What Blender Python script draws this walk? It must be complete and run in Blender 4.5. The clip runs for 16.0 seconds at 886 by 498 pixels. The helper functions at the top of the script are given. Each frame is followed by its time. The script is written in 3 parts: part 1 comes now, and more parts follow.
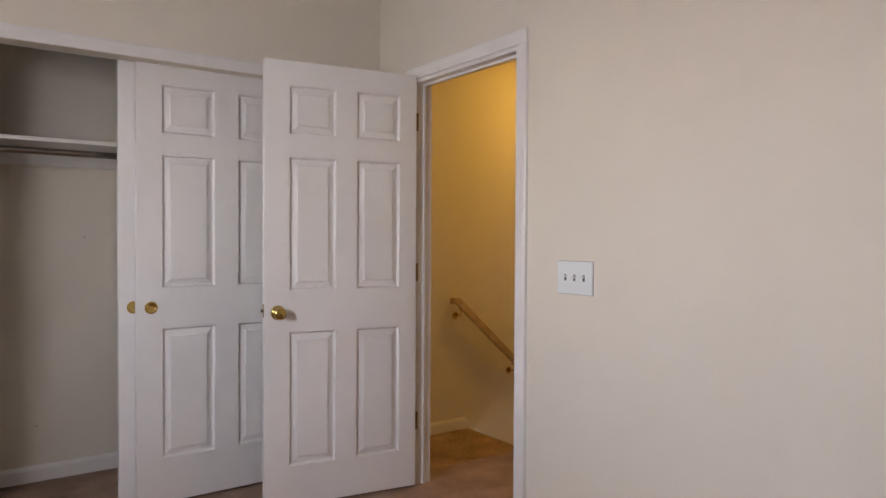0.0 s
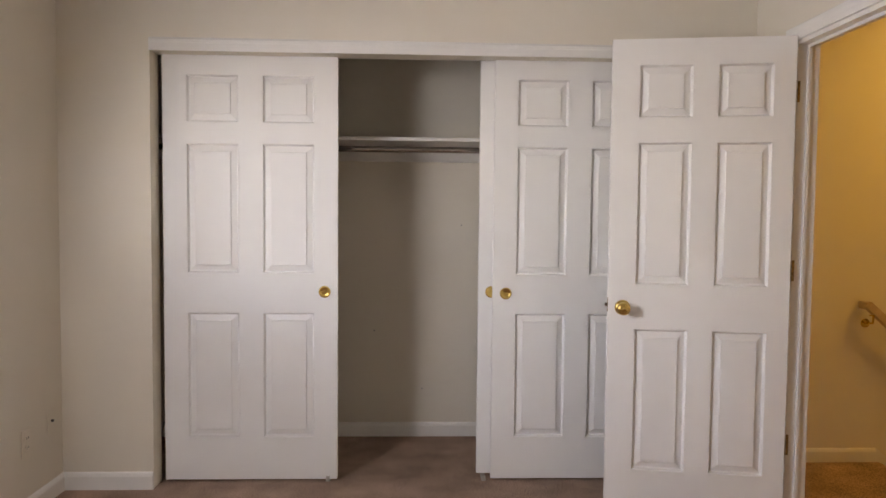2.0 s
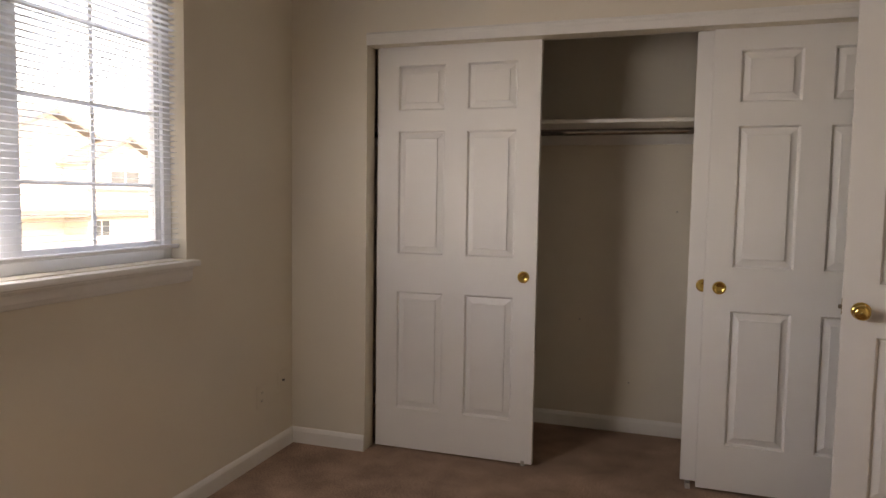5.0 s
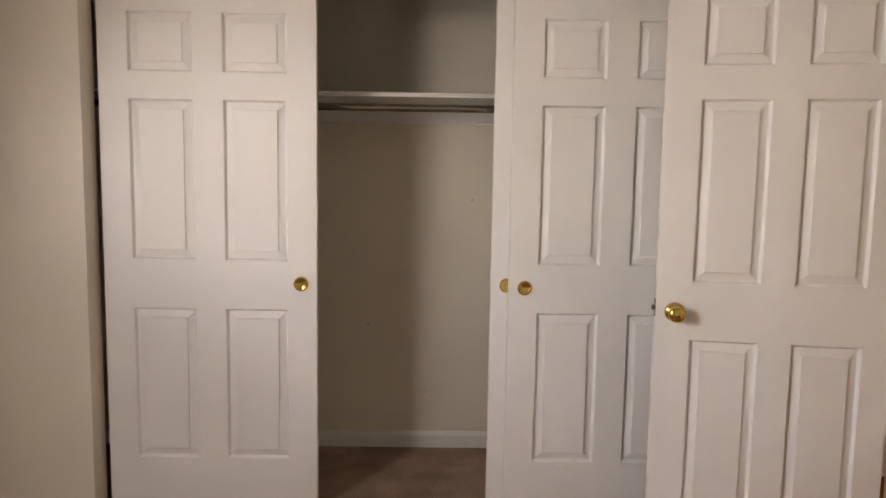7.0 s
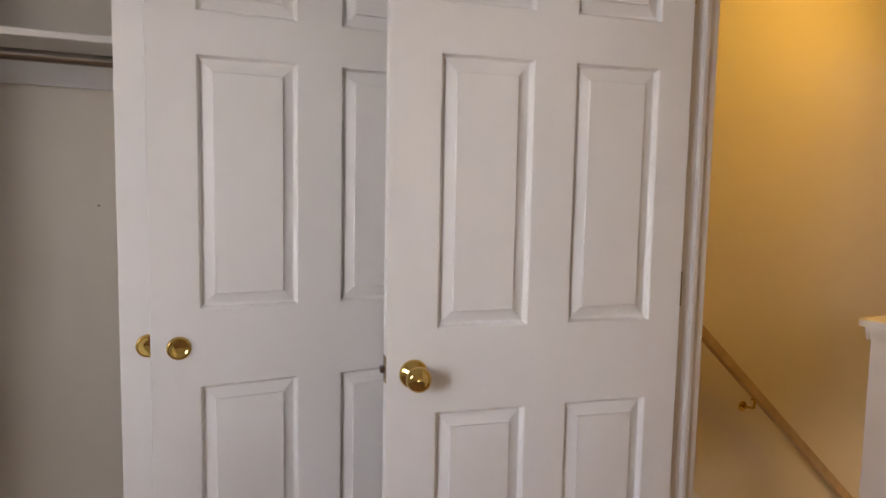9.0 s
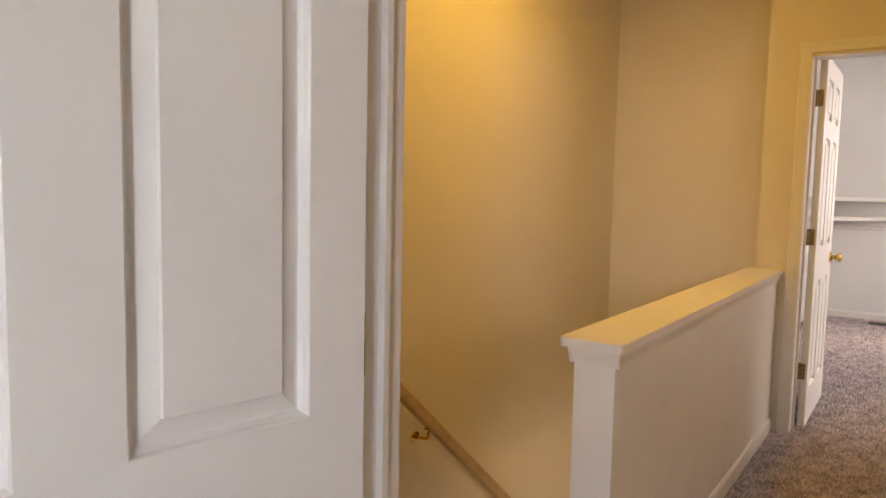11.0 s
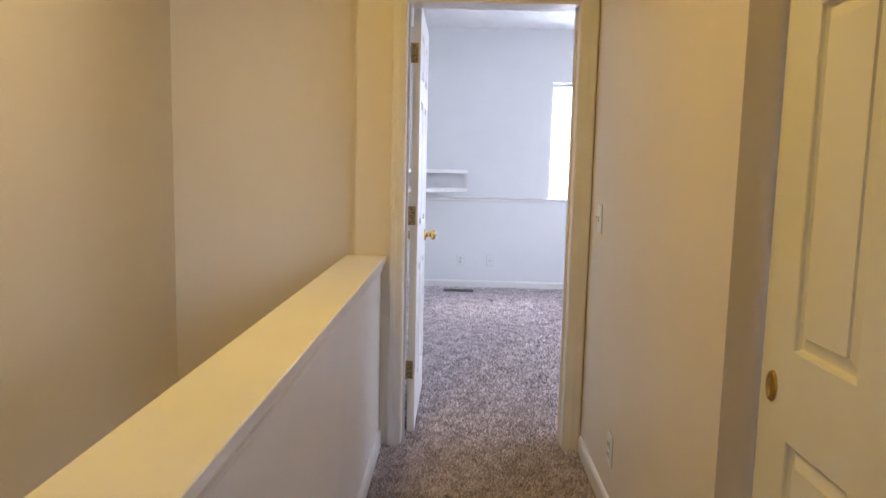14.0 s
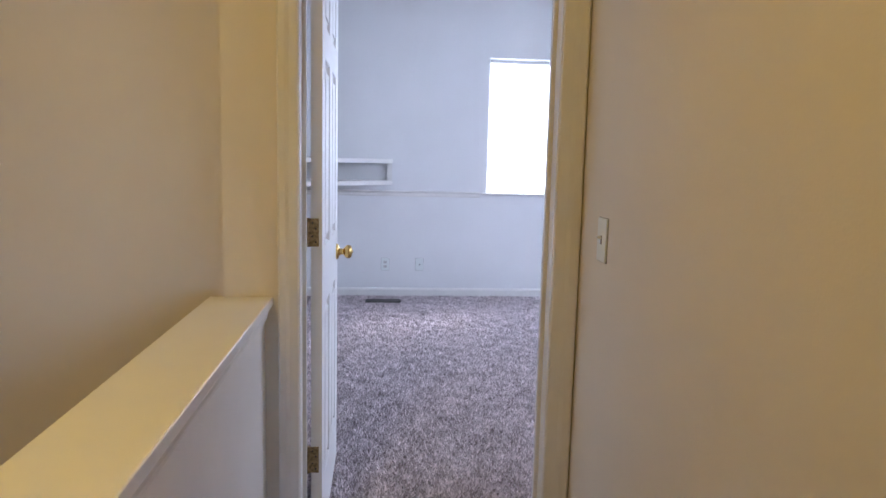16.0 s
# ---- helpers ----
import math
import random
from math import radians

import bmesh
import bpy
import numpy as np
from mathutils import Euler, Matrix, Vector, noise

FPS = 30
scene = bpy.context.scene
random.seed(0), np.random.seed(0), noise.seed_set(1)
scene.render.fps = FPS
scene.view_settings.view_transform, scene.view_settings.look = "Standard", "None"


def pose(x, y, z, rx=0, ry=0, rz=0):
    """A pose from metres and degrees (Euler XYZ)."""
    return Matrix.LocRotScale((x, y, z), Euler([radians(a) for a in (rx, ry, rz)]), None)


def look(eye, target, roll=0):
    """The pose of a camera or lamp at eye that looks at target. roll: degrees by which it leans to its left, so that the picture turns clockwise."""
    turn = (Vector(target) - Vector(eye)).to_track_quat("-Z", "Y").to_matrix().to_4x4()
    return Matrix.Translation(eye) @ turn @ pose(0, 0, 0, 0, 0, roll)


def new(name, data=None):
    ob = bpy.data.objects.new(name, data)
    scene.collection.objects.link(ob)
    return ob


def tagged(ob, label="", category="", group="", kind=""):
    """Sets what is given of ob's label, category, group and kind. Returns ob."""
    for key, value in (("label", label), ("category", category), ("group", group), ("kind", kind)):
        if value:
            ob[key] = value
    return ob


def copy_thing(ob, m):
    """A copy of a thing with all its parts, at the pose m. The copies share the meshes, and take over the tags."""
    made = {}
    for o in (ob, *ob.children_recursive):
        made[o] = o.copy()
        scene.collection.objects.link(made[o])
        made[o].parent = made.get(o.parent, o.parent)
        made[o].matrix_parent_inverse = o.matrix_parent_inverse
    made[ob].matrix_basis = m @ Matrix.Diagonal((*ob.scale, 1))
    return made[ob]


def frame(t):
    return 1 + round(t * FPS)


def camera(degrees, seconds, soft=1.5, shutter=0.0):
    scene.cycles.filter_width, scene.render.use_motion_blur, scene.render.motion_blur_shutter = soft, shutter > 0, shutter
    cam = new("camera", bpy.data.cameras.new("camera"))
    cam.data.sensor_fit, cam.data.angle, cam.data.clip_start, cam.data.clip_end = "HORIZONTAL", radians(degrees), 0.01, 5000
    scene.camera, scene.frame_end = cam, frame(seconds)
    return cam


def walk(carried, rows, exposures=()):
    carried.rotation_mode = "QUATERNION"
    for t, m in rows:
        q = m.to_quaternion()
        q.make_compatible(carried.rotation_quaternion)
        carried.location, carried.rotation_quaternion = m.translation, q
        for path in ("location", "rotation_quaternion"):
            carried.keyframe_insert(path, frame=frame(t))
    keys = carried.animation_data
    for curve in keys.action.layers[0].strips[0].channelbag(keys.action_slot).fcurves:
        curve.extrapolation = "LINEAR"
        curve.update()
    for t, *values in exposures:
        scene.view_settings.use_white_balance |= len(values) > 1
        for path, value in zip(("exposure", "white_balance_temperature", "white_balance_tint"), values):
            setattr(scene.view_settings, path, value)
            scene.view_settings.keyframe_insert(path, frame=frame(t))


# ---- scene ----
PATH = [
    (0, (0.96, 0.497, 1.245), (2.123, 2.124, 1.211), 0.3),
    (0.5, (1.05, 0.502, 1.25), (2.03, 2.245, 1.204), 0.4),
    (1, (1.205, 0.48, 1.284), (1.859, 2.369, 1.215), 0.35),
    (1.5, (1.244, 0.485, 1.289), (1.587, 2.453, 1.211), 0.45),
    (2, (1.276, 0.534, 1.285), (1.346, 2.53, 1.19), 0.55),
    (2.5, (1.342, 0.589, 1.288), (1.134, 2.575, 1.182), 0.65),
    (3, (1.393, 0.609, 1.298), (0.96, 2.557, 1.181), 0.75),
    (3.5, (1.458, 0.581, 1.308), (0.863, 2.487, 1.19), 0.9),
    (3.7, (1.471, 0.573, 1.3), (0.836, 2.466, 1.179), 0.95),
    (5.8, (1.41, 0.704, 1.29), (0.883, 2.625, 1.112), 1.0),
    (6, (1.358, 0.756, 1.299), (0.955, 2.705, 1.113), 0.8),
    (6.5, (1.336, 0.942, 1.304), (1.156, 2.923, 1.114), 0.95),
    (7, (1.349, 1.178, 1.329), (1.369, 3.167, 1.129), 0.95),
    (7.5, (1.367, 1.401, 1.325), (1.581, 3.379, 1.124), 0.95),
    (8, (1.366, 1.636, 1.326), (1.837, 3.571, 1.133), 1.05),
    (8.5, (1.43, 1.837, 1.31), (2.111, 3.708, 1.124), 1.15),
    (9, (1.558, 2.075, 1.321), (2.424, 3.868, 1.135), 1.1),
    (9.2, (1.609, 2.152, 1.317), (2.542, 3.912, 1.136), 1.15),
    (11.3, (2.237, 2.803, 1.28), (3.934, 3.847, 1.105), 1.2),
    (11.5, (2.288, 2.837, 1.277), (4.022, 3.818, 1.1), 1.2),
    (12, (2.418, 2.92, 1.288), (4.25, 3.698, 1.106), 1.3),
    (12.5, (2.557, 3.005, 1.293), (4.479, 3.529, 1.108), 1.35),
    (13, (2.701, 3.037, 1.284), (4.672, 3.315, 1.092), 1.35),
    (13.5, (2.905, 3.043, 1.287), (4.891, 3.171, 1.083), 1.3),
    (14, (3.134, 3.044, 1.286), (5.121, 3.085, 1.058), 1.35),
    (14.5, (3.403, 3.047, 1.295), (5.387, 3.017, 1.044), 1.35),
    (15, (3.648, 3.051, 1.306), (5.628, 2.938, 1.047), 1.35),
    (15.5, (3.936, 3.048, 1.31), (5.912, 2.882, 1.05), 1.4),
    (16, (4.203, 3.052, 1.306), (6.178, 2.87, 1.047), 1.4),
]
cam = camera(65.7, 16.0)
EXPO = [(0.0, 3.85, 8700, 28), (1.0, 4.0, 9000, 27), (2.5, 4.25, 9400, 25), (3.7, 3.45, 9800, 25), (6.0, 3.35, 11600, 28), (6.5, 3.85, 11300, 28), (7.0, 4.08, 10800, 27), (9.0, 3.98, 9200, 27), (12.0, 4.4, 8300, 20), (14.0, 4.42, 5900, 17), (15.0, 4.22, 5600, 17), (16.0, 4.1, 5500, 18)]
walk(cam, [(t, look(eye, target, roll)) for t, eye, target, roll in PATH], EXPO)
SKY, STAIR_W, FARWIN_W, FAR_W, WEST_W, DOWN_W = 0.15, 0.92, 1.3, 5.6, 3.2, 1.0

# ---------------------------------------------------------------- light
world = bpy.data.worlds.new("overcast_sky")
scene.world = world
world.use_nodes = True
wn = world.node_tree.nodes
sky = wn.new("ShaderNodeTexSky")
sky.sky_type = "NISHITA"
sky.sun_disc = False
sky.sun_elevation = radians(38)
sky.sun_rotation = radians(135)
sky.air_density, sky.dust_density = 1.0, 1.5
wn["Background"].inputs["Strength"].default_value = SKY
world.node_tree.links.new(sky.outputs[0], wn["Background"].inputs["Color"])

sun_data = bpy.data.lights.new("sun", "SUN")
sun_data.energy, sun_data.angle, sun_data.color = 0.5, radians(15), (1.0, 0.96, 0.9)
sun = new("sun", sun_data)
sun.matrix_world = look((0, 0, 20), (-9, 9, 10))


def area_lamp(name, eye, target, sx, sy, watts, colour):
    d = bpy.data.lights.new(name, "AREA")
    d.shape, d.size, d.size_y, d.energy, d.color = "RECTANGLE", sx, sy, watts, colour
    o = new(name, d)
    o.matrix_world = look(eye, target)
    return o


# warm ceiling lamp over the stairs, daylight in window openings that no view looks out of, and an added fill in the far
# room
area_lamp("stair_ceiling_lamp", (4.7, 3.7, 2.72), (4.7, 3.72, 0), 0.35, 0.35, STAIR_W, (1.0, 0.66, 0.14))
area_lamp("far_window_daylight", (10.86, 1.50, 1.62), (6, 1.5, 1.4), 1.1, 1.25, FARWIN_W, (0.86, 0.92, 1.0))
# added fill lamp at the plain side wall, where no window is built
area_lamp("far_side_fill", (8.0, 0.06, 1.65), (7.9, 2.3, -0.2), 2.4, 1.3, FAR_W, (0.84, 0.90, 1.0))
area_lamp("bedroom_window_daylight", (-0.382, 1.70, 1.6), (1.9, 1.9, 0.0), 0.44, 1.0, WEST_W, (0.60, 0.76, 1.0))
area_lamp("downstairs_window_daylight", (5.7, 1.12, -1.1), (5.7, 4, -0.6), 1.3, 1.0, DOWN_W, (1.0, 0.86, 0.62))

# ---------------------------------------------------------------- materials


def mat(name, base, rough=0.6, metal=0.0, var=0.05, scale=6.0, bump=0.0, bscale=200.0, tint=None, spec=0.5, detail=4.0, fine=0.0):
    m = bpy.data.materials.new(name)
    m.use_nodes = True
    nt = m.node_tree
    n, l = nt.nodes, nt.links
    b = n["Principled BSDF"]
    b.inputs["Roughness"].default_value = rough
    b.inputs["Metallic"].default_value = metal
    b.inputs["Specular IOR Level"].default_value = spec
    tc = n.new("ShaderNodeTexCoord")
    geo = n.new("ShaderNodeNewGeometry")
    no = n.new("ShaderNodeTexNoise")
    no.inputs["Scale"].default_value = scale
    no.inputs["Detail"].default_value = detail
    l.new(geo.outputs["Position"], no.inputs["Vector"])
    ramp = n.new("ShaderNodeValToRGB")
    lo = [c * (1 - var) for c in base]
    hi = [min(1.0, c * (1 + var)) for c in (tint or base)]
    ramp.color_ramp.elements[0].position, ramp.color_ramp.elements[1].position = 0.3, 0.7
    ramp.color_ramp.elements[0].color, ramp.color_ramp.elements[1].color = (*lo, 1), (*hi, 1)
    l.new(no.outputs["Fac"], ramp.inputs["Fac"])
    colour = ramp.outputs["Color"]
    no2 = n.new("ShaderNodeTexNoise")
    no2.inputs["Scale"].default_value = bscale
    no2.inputs["Detail"].default_value = 3.0
    l.new(geo.outputs["Position"], no2.inputs["Vector"])
    if fine:
        mx = n.new("ShaderNodeMix")
        mx.data_type, mx.blend_type = "RGBA", "MULTIPLY"
        mx.inputs["Factor"].default_value = fine
        r2 = n.new("ShaderNodeValToRGB")
        r2.color_ramp.elements[0].position, r2.color_ramp.elements[1].position = 0.35, 0.62
        r2.color_ramp.elements[0].color = (0.25, 0.24, 0.23, 1)
        l.new(no2.outputs["Fac"], r2.inputs["Fac"])
        l.new(colour, mx.inputs["A"])
        l.new(r2.outputs["Color"], mx.inputs["B"])
        colour = mx.outputs["Result"]
    l.new(colour, b.inputs["Base Color"])
    if bump:
        bp = n.new("ShaderNodeBump")
        bp.inputs["Strength"].default_value = bump
        bp.inputs["Distance"].default_value = 0.004
        l.new(no2.outputs["Fac"], bp.inputs["Height"])
        l.new(bp.outputs["Normal"], b.inputs["Normal"])
    rr = n.new("ShaderNodeMapRange")
    rr.inputs["To Min"].default_value, rr.inputs["To Max"].default_value = max(0.02, rough - 0.08), min(1, rough + 0.08)
    l.new(no.outputs["Fac"], rr.inputs["Value"])
    l.new(rr.outputs["Result"], b.inputs["Roughness"])
    return m


M_WALL = mat("wall_paint", (0.745, 0.682, 0.580), 0.58, var=0.02, scale=2.2, bump=0.10, bscale=140)
M_FARWALL = mat("white_wall_paint", (0.79, 0.79, 0.785), 0.6, var=0.02, scale=2.0, bump=0.10, bscale=140)
M_CEIL = mat("ceiling_paint", (0.8, 0.79, 0.77), 0.8, var=0.02, scale=3, bump=0.25, bscale=90)
M_DOOR = mat("door_paint", (0.80, 0.79, 0.77), 0.5, var=0.02, scale=3, bump=0.05, bscale=260)
M_TRIM = mat("trim_paint", (0.79, 0.77, 0.735), 0.36, var=0.03, scale=5, bump=0.05, bscale=200)
M_CARPET = mat("carpet", (0.46, 0.31, 0.235), 0.95, var=0.28, scale=5.0, bump=1.0, bscale=170, spec=0.1, detail=6, fine=0.75)
# base under the pile, coloured dark for the shade between tufts
M_CARPET2 = mat("shaded_shag_backing", (0.24, 0.20, 0.195), 0.95, var=0.16, scale=4.0, bump=0.9, bscale=120, spec=0.1, detail=6, fine=0.35)
M_BRASS = mat("polished_brass", (0.66, 0.45, 0.15), 0.09, metal=1.0, var=0.06, scale=60)
M_HINGE = mat("worn_brass", (0.30, 0.22, 0.11), 0.45, metal=0.9, var=0.5, scale=90)
M_DARK = mat("dark_metal", (0.05, 0.045, 0.04), 0.5, metal=0.5, var=0.2, scale=60)
M_CHROME = mat("chrome", (0.33, 0.31, 0.285), 0.10, metal=1.0, var=0.04, scale=40)
M_RAIL = mat("stained_oak", (0.50, 0.36, 0.22), 0.4, var=0.15, scale=14, bump=0.1, bscale=90)
M_PLATE = mat("switch_plastic", (0.76, 0.79, 0.77), 0.35, var=0.01)
M_RECEPT = mat("receptacle_plastic", (0.6, 0.59, 0.57), 0.4, var=0.02)
# grey for the shade line drawn round wall plates
M_SHADE = mat("plate_edge_shade", (0.34, 0.32, 0.30), 0.7, var=0.05)
M_SLOT = mat("dark_slot", (0.08, 0.07, 0.06), 0.6, var=0.1)
M_VINYL = mat("white_vinyl", (0.82, 0.83, 0.84), 0.4, var=0.02)
M_SIDING = mat("house_siding", (0.70, 0.68, 0.64), 0.8, var=0.06, scale=1.0)
M_BRICK = mat("house_brick", (0.45, 0.36, 0.31), 0.85, var=0.12, scale=1.0)
M_ROOF = mat("roof_shingle", (0.20, 0.185, 0.175), 0.9, var=0.2, scale=2.0)
M_GRASS = mat("winter_lawn", (0.30, 0.29, 0.22), 0.95, var=0.25, scale=0.4)
M_ASPHALT = mat("asphalt", (0.07, 0.07, 0.07), 0.9, var=0.2, scale=1.0)
M_PANE = mat("dark_pane", (0.10, 0.12, 0.14), 0.1, var=0.2, scale=1.0)
M_STAIN = mat("grey_stain", (0.42, 0.38, 0.34), 0.8, var=0.2, scale=60)


def glass_mat():
    m = bpy.data.materials.new("window_glass")
    m.use_nodes = True
    b = m.node_tree.nodes["Principled BSDF"]
    b.inputs["Transmission Weight"].default_value = 1.0
    b.inputs["Roughness"].default_value = 0.0
    b.inputs["IOR"].default_value = 1.01
    b.inputs["Base Color"].default_value = (0.97, 0.985, 0.99, 1)
    return m


M_GLASS = glass_mat()


def slat_mat():
    m = bpy.data.materials.new("blind_slat")
    m.use_nodes = True
    n, l = m.node_tree.nodes, m.node_tree.links
    b = n["Principled BSDF"]
    b.inputs["Base Color"].default_value = (0.84, 0.85, 0.86, 1)
    b.inputs["Roughness"].default_value = 0.45
    tr = n.new("ShaderNodeBsdfTranslucent")
    tr.inputs["Color"].default_value = (0.85, 0.87, 0.9, 1)
    mx = n.new("ShaderNodeMixShader")
    mx.inputs["Fac"].default_value = 0.55
    l.new(b.outputs[0], mx.inputs[1])
    l.new(tr.outputs[0], mx.inputs[2])
    l.new(mx.outputs[0], n["Material Output"].inputs["Surface"])
    return m


M_SLAT = slat_mat()

# ---------------------------------------------------------------- mesh helpers


def box(bm, x0, x1, y0, y1, z0, z1, bev=0.0, seg=1):
    r = bmesh.ops.create_cube(bm, size=1, matrix=Matrix.Translation(((x0 + x1) / 2, (y0 + y1) / 2, (z0 + z1) / 2)) @ Matrix.Diagonal((abs(x1 - x0), abs(y1 - y0), abs(z1 - z0), 1)))
    if bev:
        es = {e for v in r["verts"] for e in v.link_edges}
        bmesh.ops.bevel(bm, geom=list(es), offset=bev, segments=seg, affect="EDGES", profile=0.7)
    return bm


def boxes(*bs, bev=0.0, seg=1):
    bm = bmesh.new()
    for b in bs:
        box(bm, *b, bev=bev, seg=seg)
    return bm


def cyl(bm, p0, p1, r, r2=None, seg=24):
    p0, p1 = Vector(p0), Vector(p1)
    d = p1 - p0
    m = Matrix.Translation((p0 + p1) / 2) @ d.to_track_quat("Z", "Y").to_matrix().to_4x4()
    bmesh.ops.create_cone(bm, cap_ends=True, segments=seg, radius1=r, radius2=r if r2 is None else r2, depth=d.length, matrix=m)
    return bm


def lathe(profile, seg=32):
    """Turned round the y axis: (radius, y) pairs."""
    bm = bmesh.new()
    rings = []
    for r, y in profile:
        rings.append([bm.verts.new((r * math.cos(2 * math.pi * k / seg), y, r * math.sin(2 * math.pi * k / seg))) for k in range(seg)])
    for a, b in zip(rings, rings[1:]):
        for k in range(seg):
            bm.faces.new((a[k], a[(k + 1) % seg], b[(k + 1) % seg], b[k]))
    bm.faces.new(rings[0])
    bm.faces.new(rings[-1])
    bmesh.ops.recalc_face_normals(bm, faces=bm.faces)
    for f in bm.faces:
        f.smooth = True
    return bm


def mesh_of(name, bm, material):
    me = bpy.data.meshes.new(name)
    bm.normal_update()
    bm.to_mesh(me)
    bm.free()
    me.materials.append(material)
    return me


def thing(name, m=None, label="", category="", group="", kind=""):
    o = new(name)
    if m is not None:
        o.matrix_world = m
    return tagged(o, label, category, group, kind)


def part(name, bm, material, parent, label="", m=None):
    o = new(name, mesh_of(name, bm, material) if not isinstance(bm, bpy.types.Mesh) else bm)
    o.parent = parent
    if m is not None:
        o.matrix_local = m
    if label:
        o["label"] = label
    return o


def solid(name, bm, material, label, category="", kind="structure"):
    return tagged(new(name, mesh_of(name, bm, material)), label, category, "", kind)


def profile_run(pts, axis, a0, a1, place):
    """A moulding: profile points (u, v) swept along an axis; place maps (u, v, s) to x, y, z."""
    bm = bmesh.new()
    A = [bm.verts.new(place(u, v, a0)) for u, v in pts]
    B = [bm.verts.new(place(u, v, a1)) for u, v in pts]
    n = len(pts)
    for k in range(n):
        bm.faces.new((A[k], A[(k + 1) % n], B[(k + 1) % n], B[k]))
    bm.faces.new(A)
    bm.faces.new(B)
    bmesh.ops.recalc_face_normals(bm, faces=bm.faces)
    return bm


BASE_P = [(0, 0), (0.013, 0), (0.013, 0.062), (0.009, 0.074), (0.004, 0.082), (0, 0.082)]


def baseboard(side, fixed, a0, a1, z=0.0):
    """side: +x, -x, +y or -y is the way that the board faces."""
    s = 1 if side[0] == "+" else -1
    if side[1] == "x":
        bm = profile_run(BASE_P, "y", a0, a1, lambda u, v, t: (fixed + s * u, t, z + v))
    else:
        bm = profile_run(BASE_P, "x", a0, a1, lambda u, v, t: (t, fixed + s * u, z + v))
    return solid("baseboard", bm, M_TRIM, "white painted baseboard along the foot of the wall", "baseboard")


CAS_P = [(0, 0), (0.009, 0), (0.011, 0.004), (0.0125, 0.026), (0.015, 0.036), (0.016, 0.052), (0.013, 0.057), (0, 0.057)]


def casing(face, x, y0, y1, ztop, wl=0.057, wr=0.057):
    """Door casing on a wall at x that faces -x or +x, round an opening y0..y1 up to ztop."""
    s = -1 if face == "-x" else 1
    o = thing("trim", None, "white painted moulded casing round a doorway", "door casing", "", "structure")
    k0, k1 = wl / 0.057, wr / 0.057
    part("casing_leg", profile_run([(u, v * k0) for u, v in CAS_P], "z", 0, ztop, lambda u, v, t: (x + s * u, y1 + v, t)), M_TRIM, o)
    part("casing_leg", profile_run([(u, v * k1) for u, v in CAS_P], "z", 0, ztop, lambda u, v, t: (x + s * u, y0 - v, t)), M_TRIM, o)
    part("casing_head", profile_run(CAS_P, "y", y0 - wr, y1 + wl, lambda u, v, t: (x + s * u, t, ztop + 0.0005 + v)), M_TRIM, o)
    return o


# ---------------------------------------------------------------- the six-panel door
ZC = [0.205, 0.806, 0.995, 1.605, 1.705, 1.925]


def panel_mesh(w, h, t):
    """One moulded panel, seen from both sides; lower left corner at the origin, middle of the leaf at y = 0."""
    bm = bmesh.new()
    for s in (-1, 1):
        rings = []
        for ins, dep in ((0, 0), (0.0025, 0.002), (0.004, 0.009), (0.008, 0.0150), (0.011, 0.0150), (0.014, 0.0140), (0.037, 0.0065), (0.0385, 0.0015)):
            y = s * (t / 2 - dep)
            rings.append([bm.verts.new(p) for p in ((ins, y, ins), (w - ins, y, ins), (w - ins, y, h - ins), (ins, y, h - ins))])
        for a, b in zip(rings, rings[1:]):
            for k in range(4):
                bm.faces.new((a[k], a[(k + 1) % 4], b[(k + 1) % 4], b[k]))
        bm.faces.new(rings[-1])
    bmesh.ops.recalc_face_normals(bm, faces=bm.faces)
    return bm


def leaf_frame(w, h, t, xs, zc=ZC):
    """Stiles and rails of the leaf: everything but the panels."""
    bm = bmesh.new()
    cx = [0, xs[0], xs[1], xs[2], xs[3], w]
    cz = [0] + list(zc) + [h]
    for s in (-1, 1):
        g = [[bm.verts.new((x, s * t / 2, z)) for z in cz] for x in cx]
        for i in range(5):
            for j in range(7):
                if i in (1, 3) and j in (1, 3, 5):
                    continue
                bm.faces.new((g[i][j], g[i + 1][j], g[i + 1][j + 1], g[i][j + 1]))
    e = t / 2
    bm2 = [((0, -e, 0), (0, e, 0), (0, e, h), (0, -e, h)), ((w, -e, 0), (w, e, 0), (w, e, h), (w, -e, h)),
           ((0, -e, 0), (w, -e, 0), (w, e, 0), (0, e, 0)), ((0, -e, h), (w, -e, h), (w, e, h), (0, e, h))]
    for q in bm2:
        bm.faces.new([bm.verts.new(p) for p in q])
    bmesh.ops.remove_doubles(bm, verts=bm.verts, dist=0.0001)
    bmesh.ops.recalc_face_normals(bm, faces=bm.faces)
    return bm


def door(name, m, w, stile, mull, label, t=0.035, h=2.03, kind="structure", category="door", zc=ZC, hinge_stile=None):
    o = thing(name, m, label, category, "", kind)
    first = hinge_stile or stile
    pw = (w - stile - first - mull) / 2
    xs = [first, first + pw, first + pw + mull, w - stile]
    part("leaf", leaf_frame(w, h, t, xs, zc), M_DOOR, o)
    for j in (0, 2, 4):
        me = mesh_of("panel", panel_mesh(pw, zc[j + 1] - zc[j], t), M_DOOR)
        for x in (xs[0], xs[2]):
            part("panel", me, None, o, m=pose(x, 0, zc[j]))
    return o


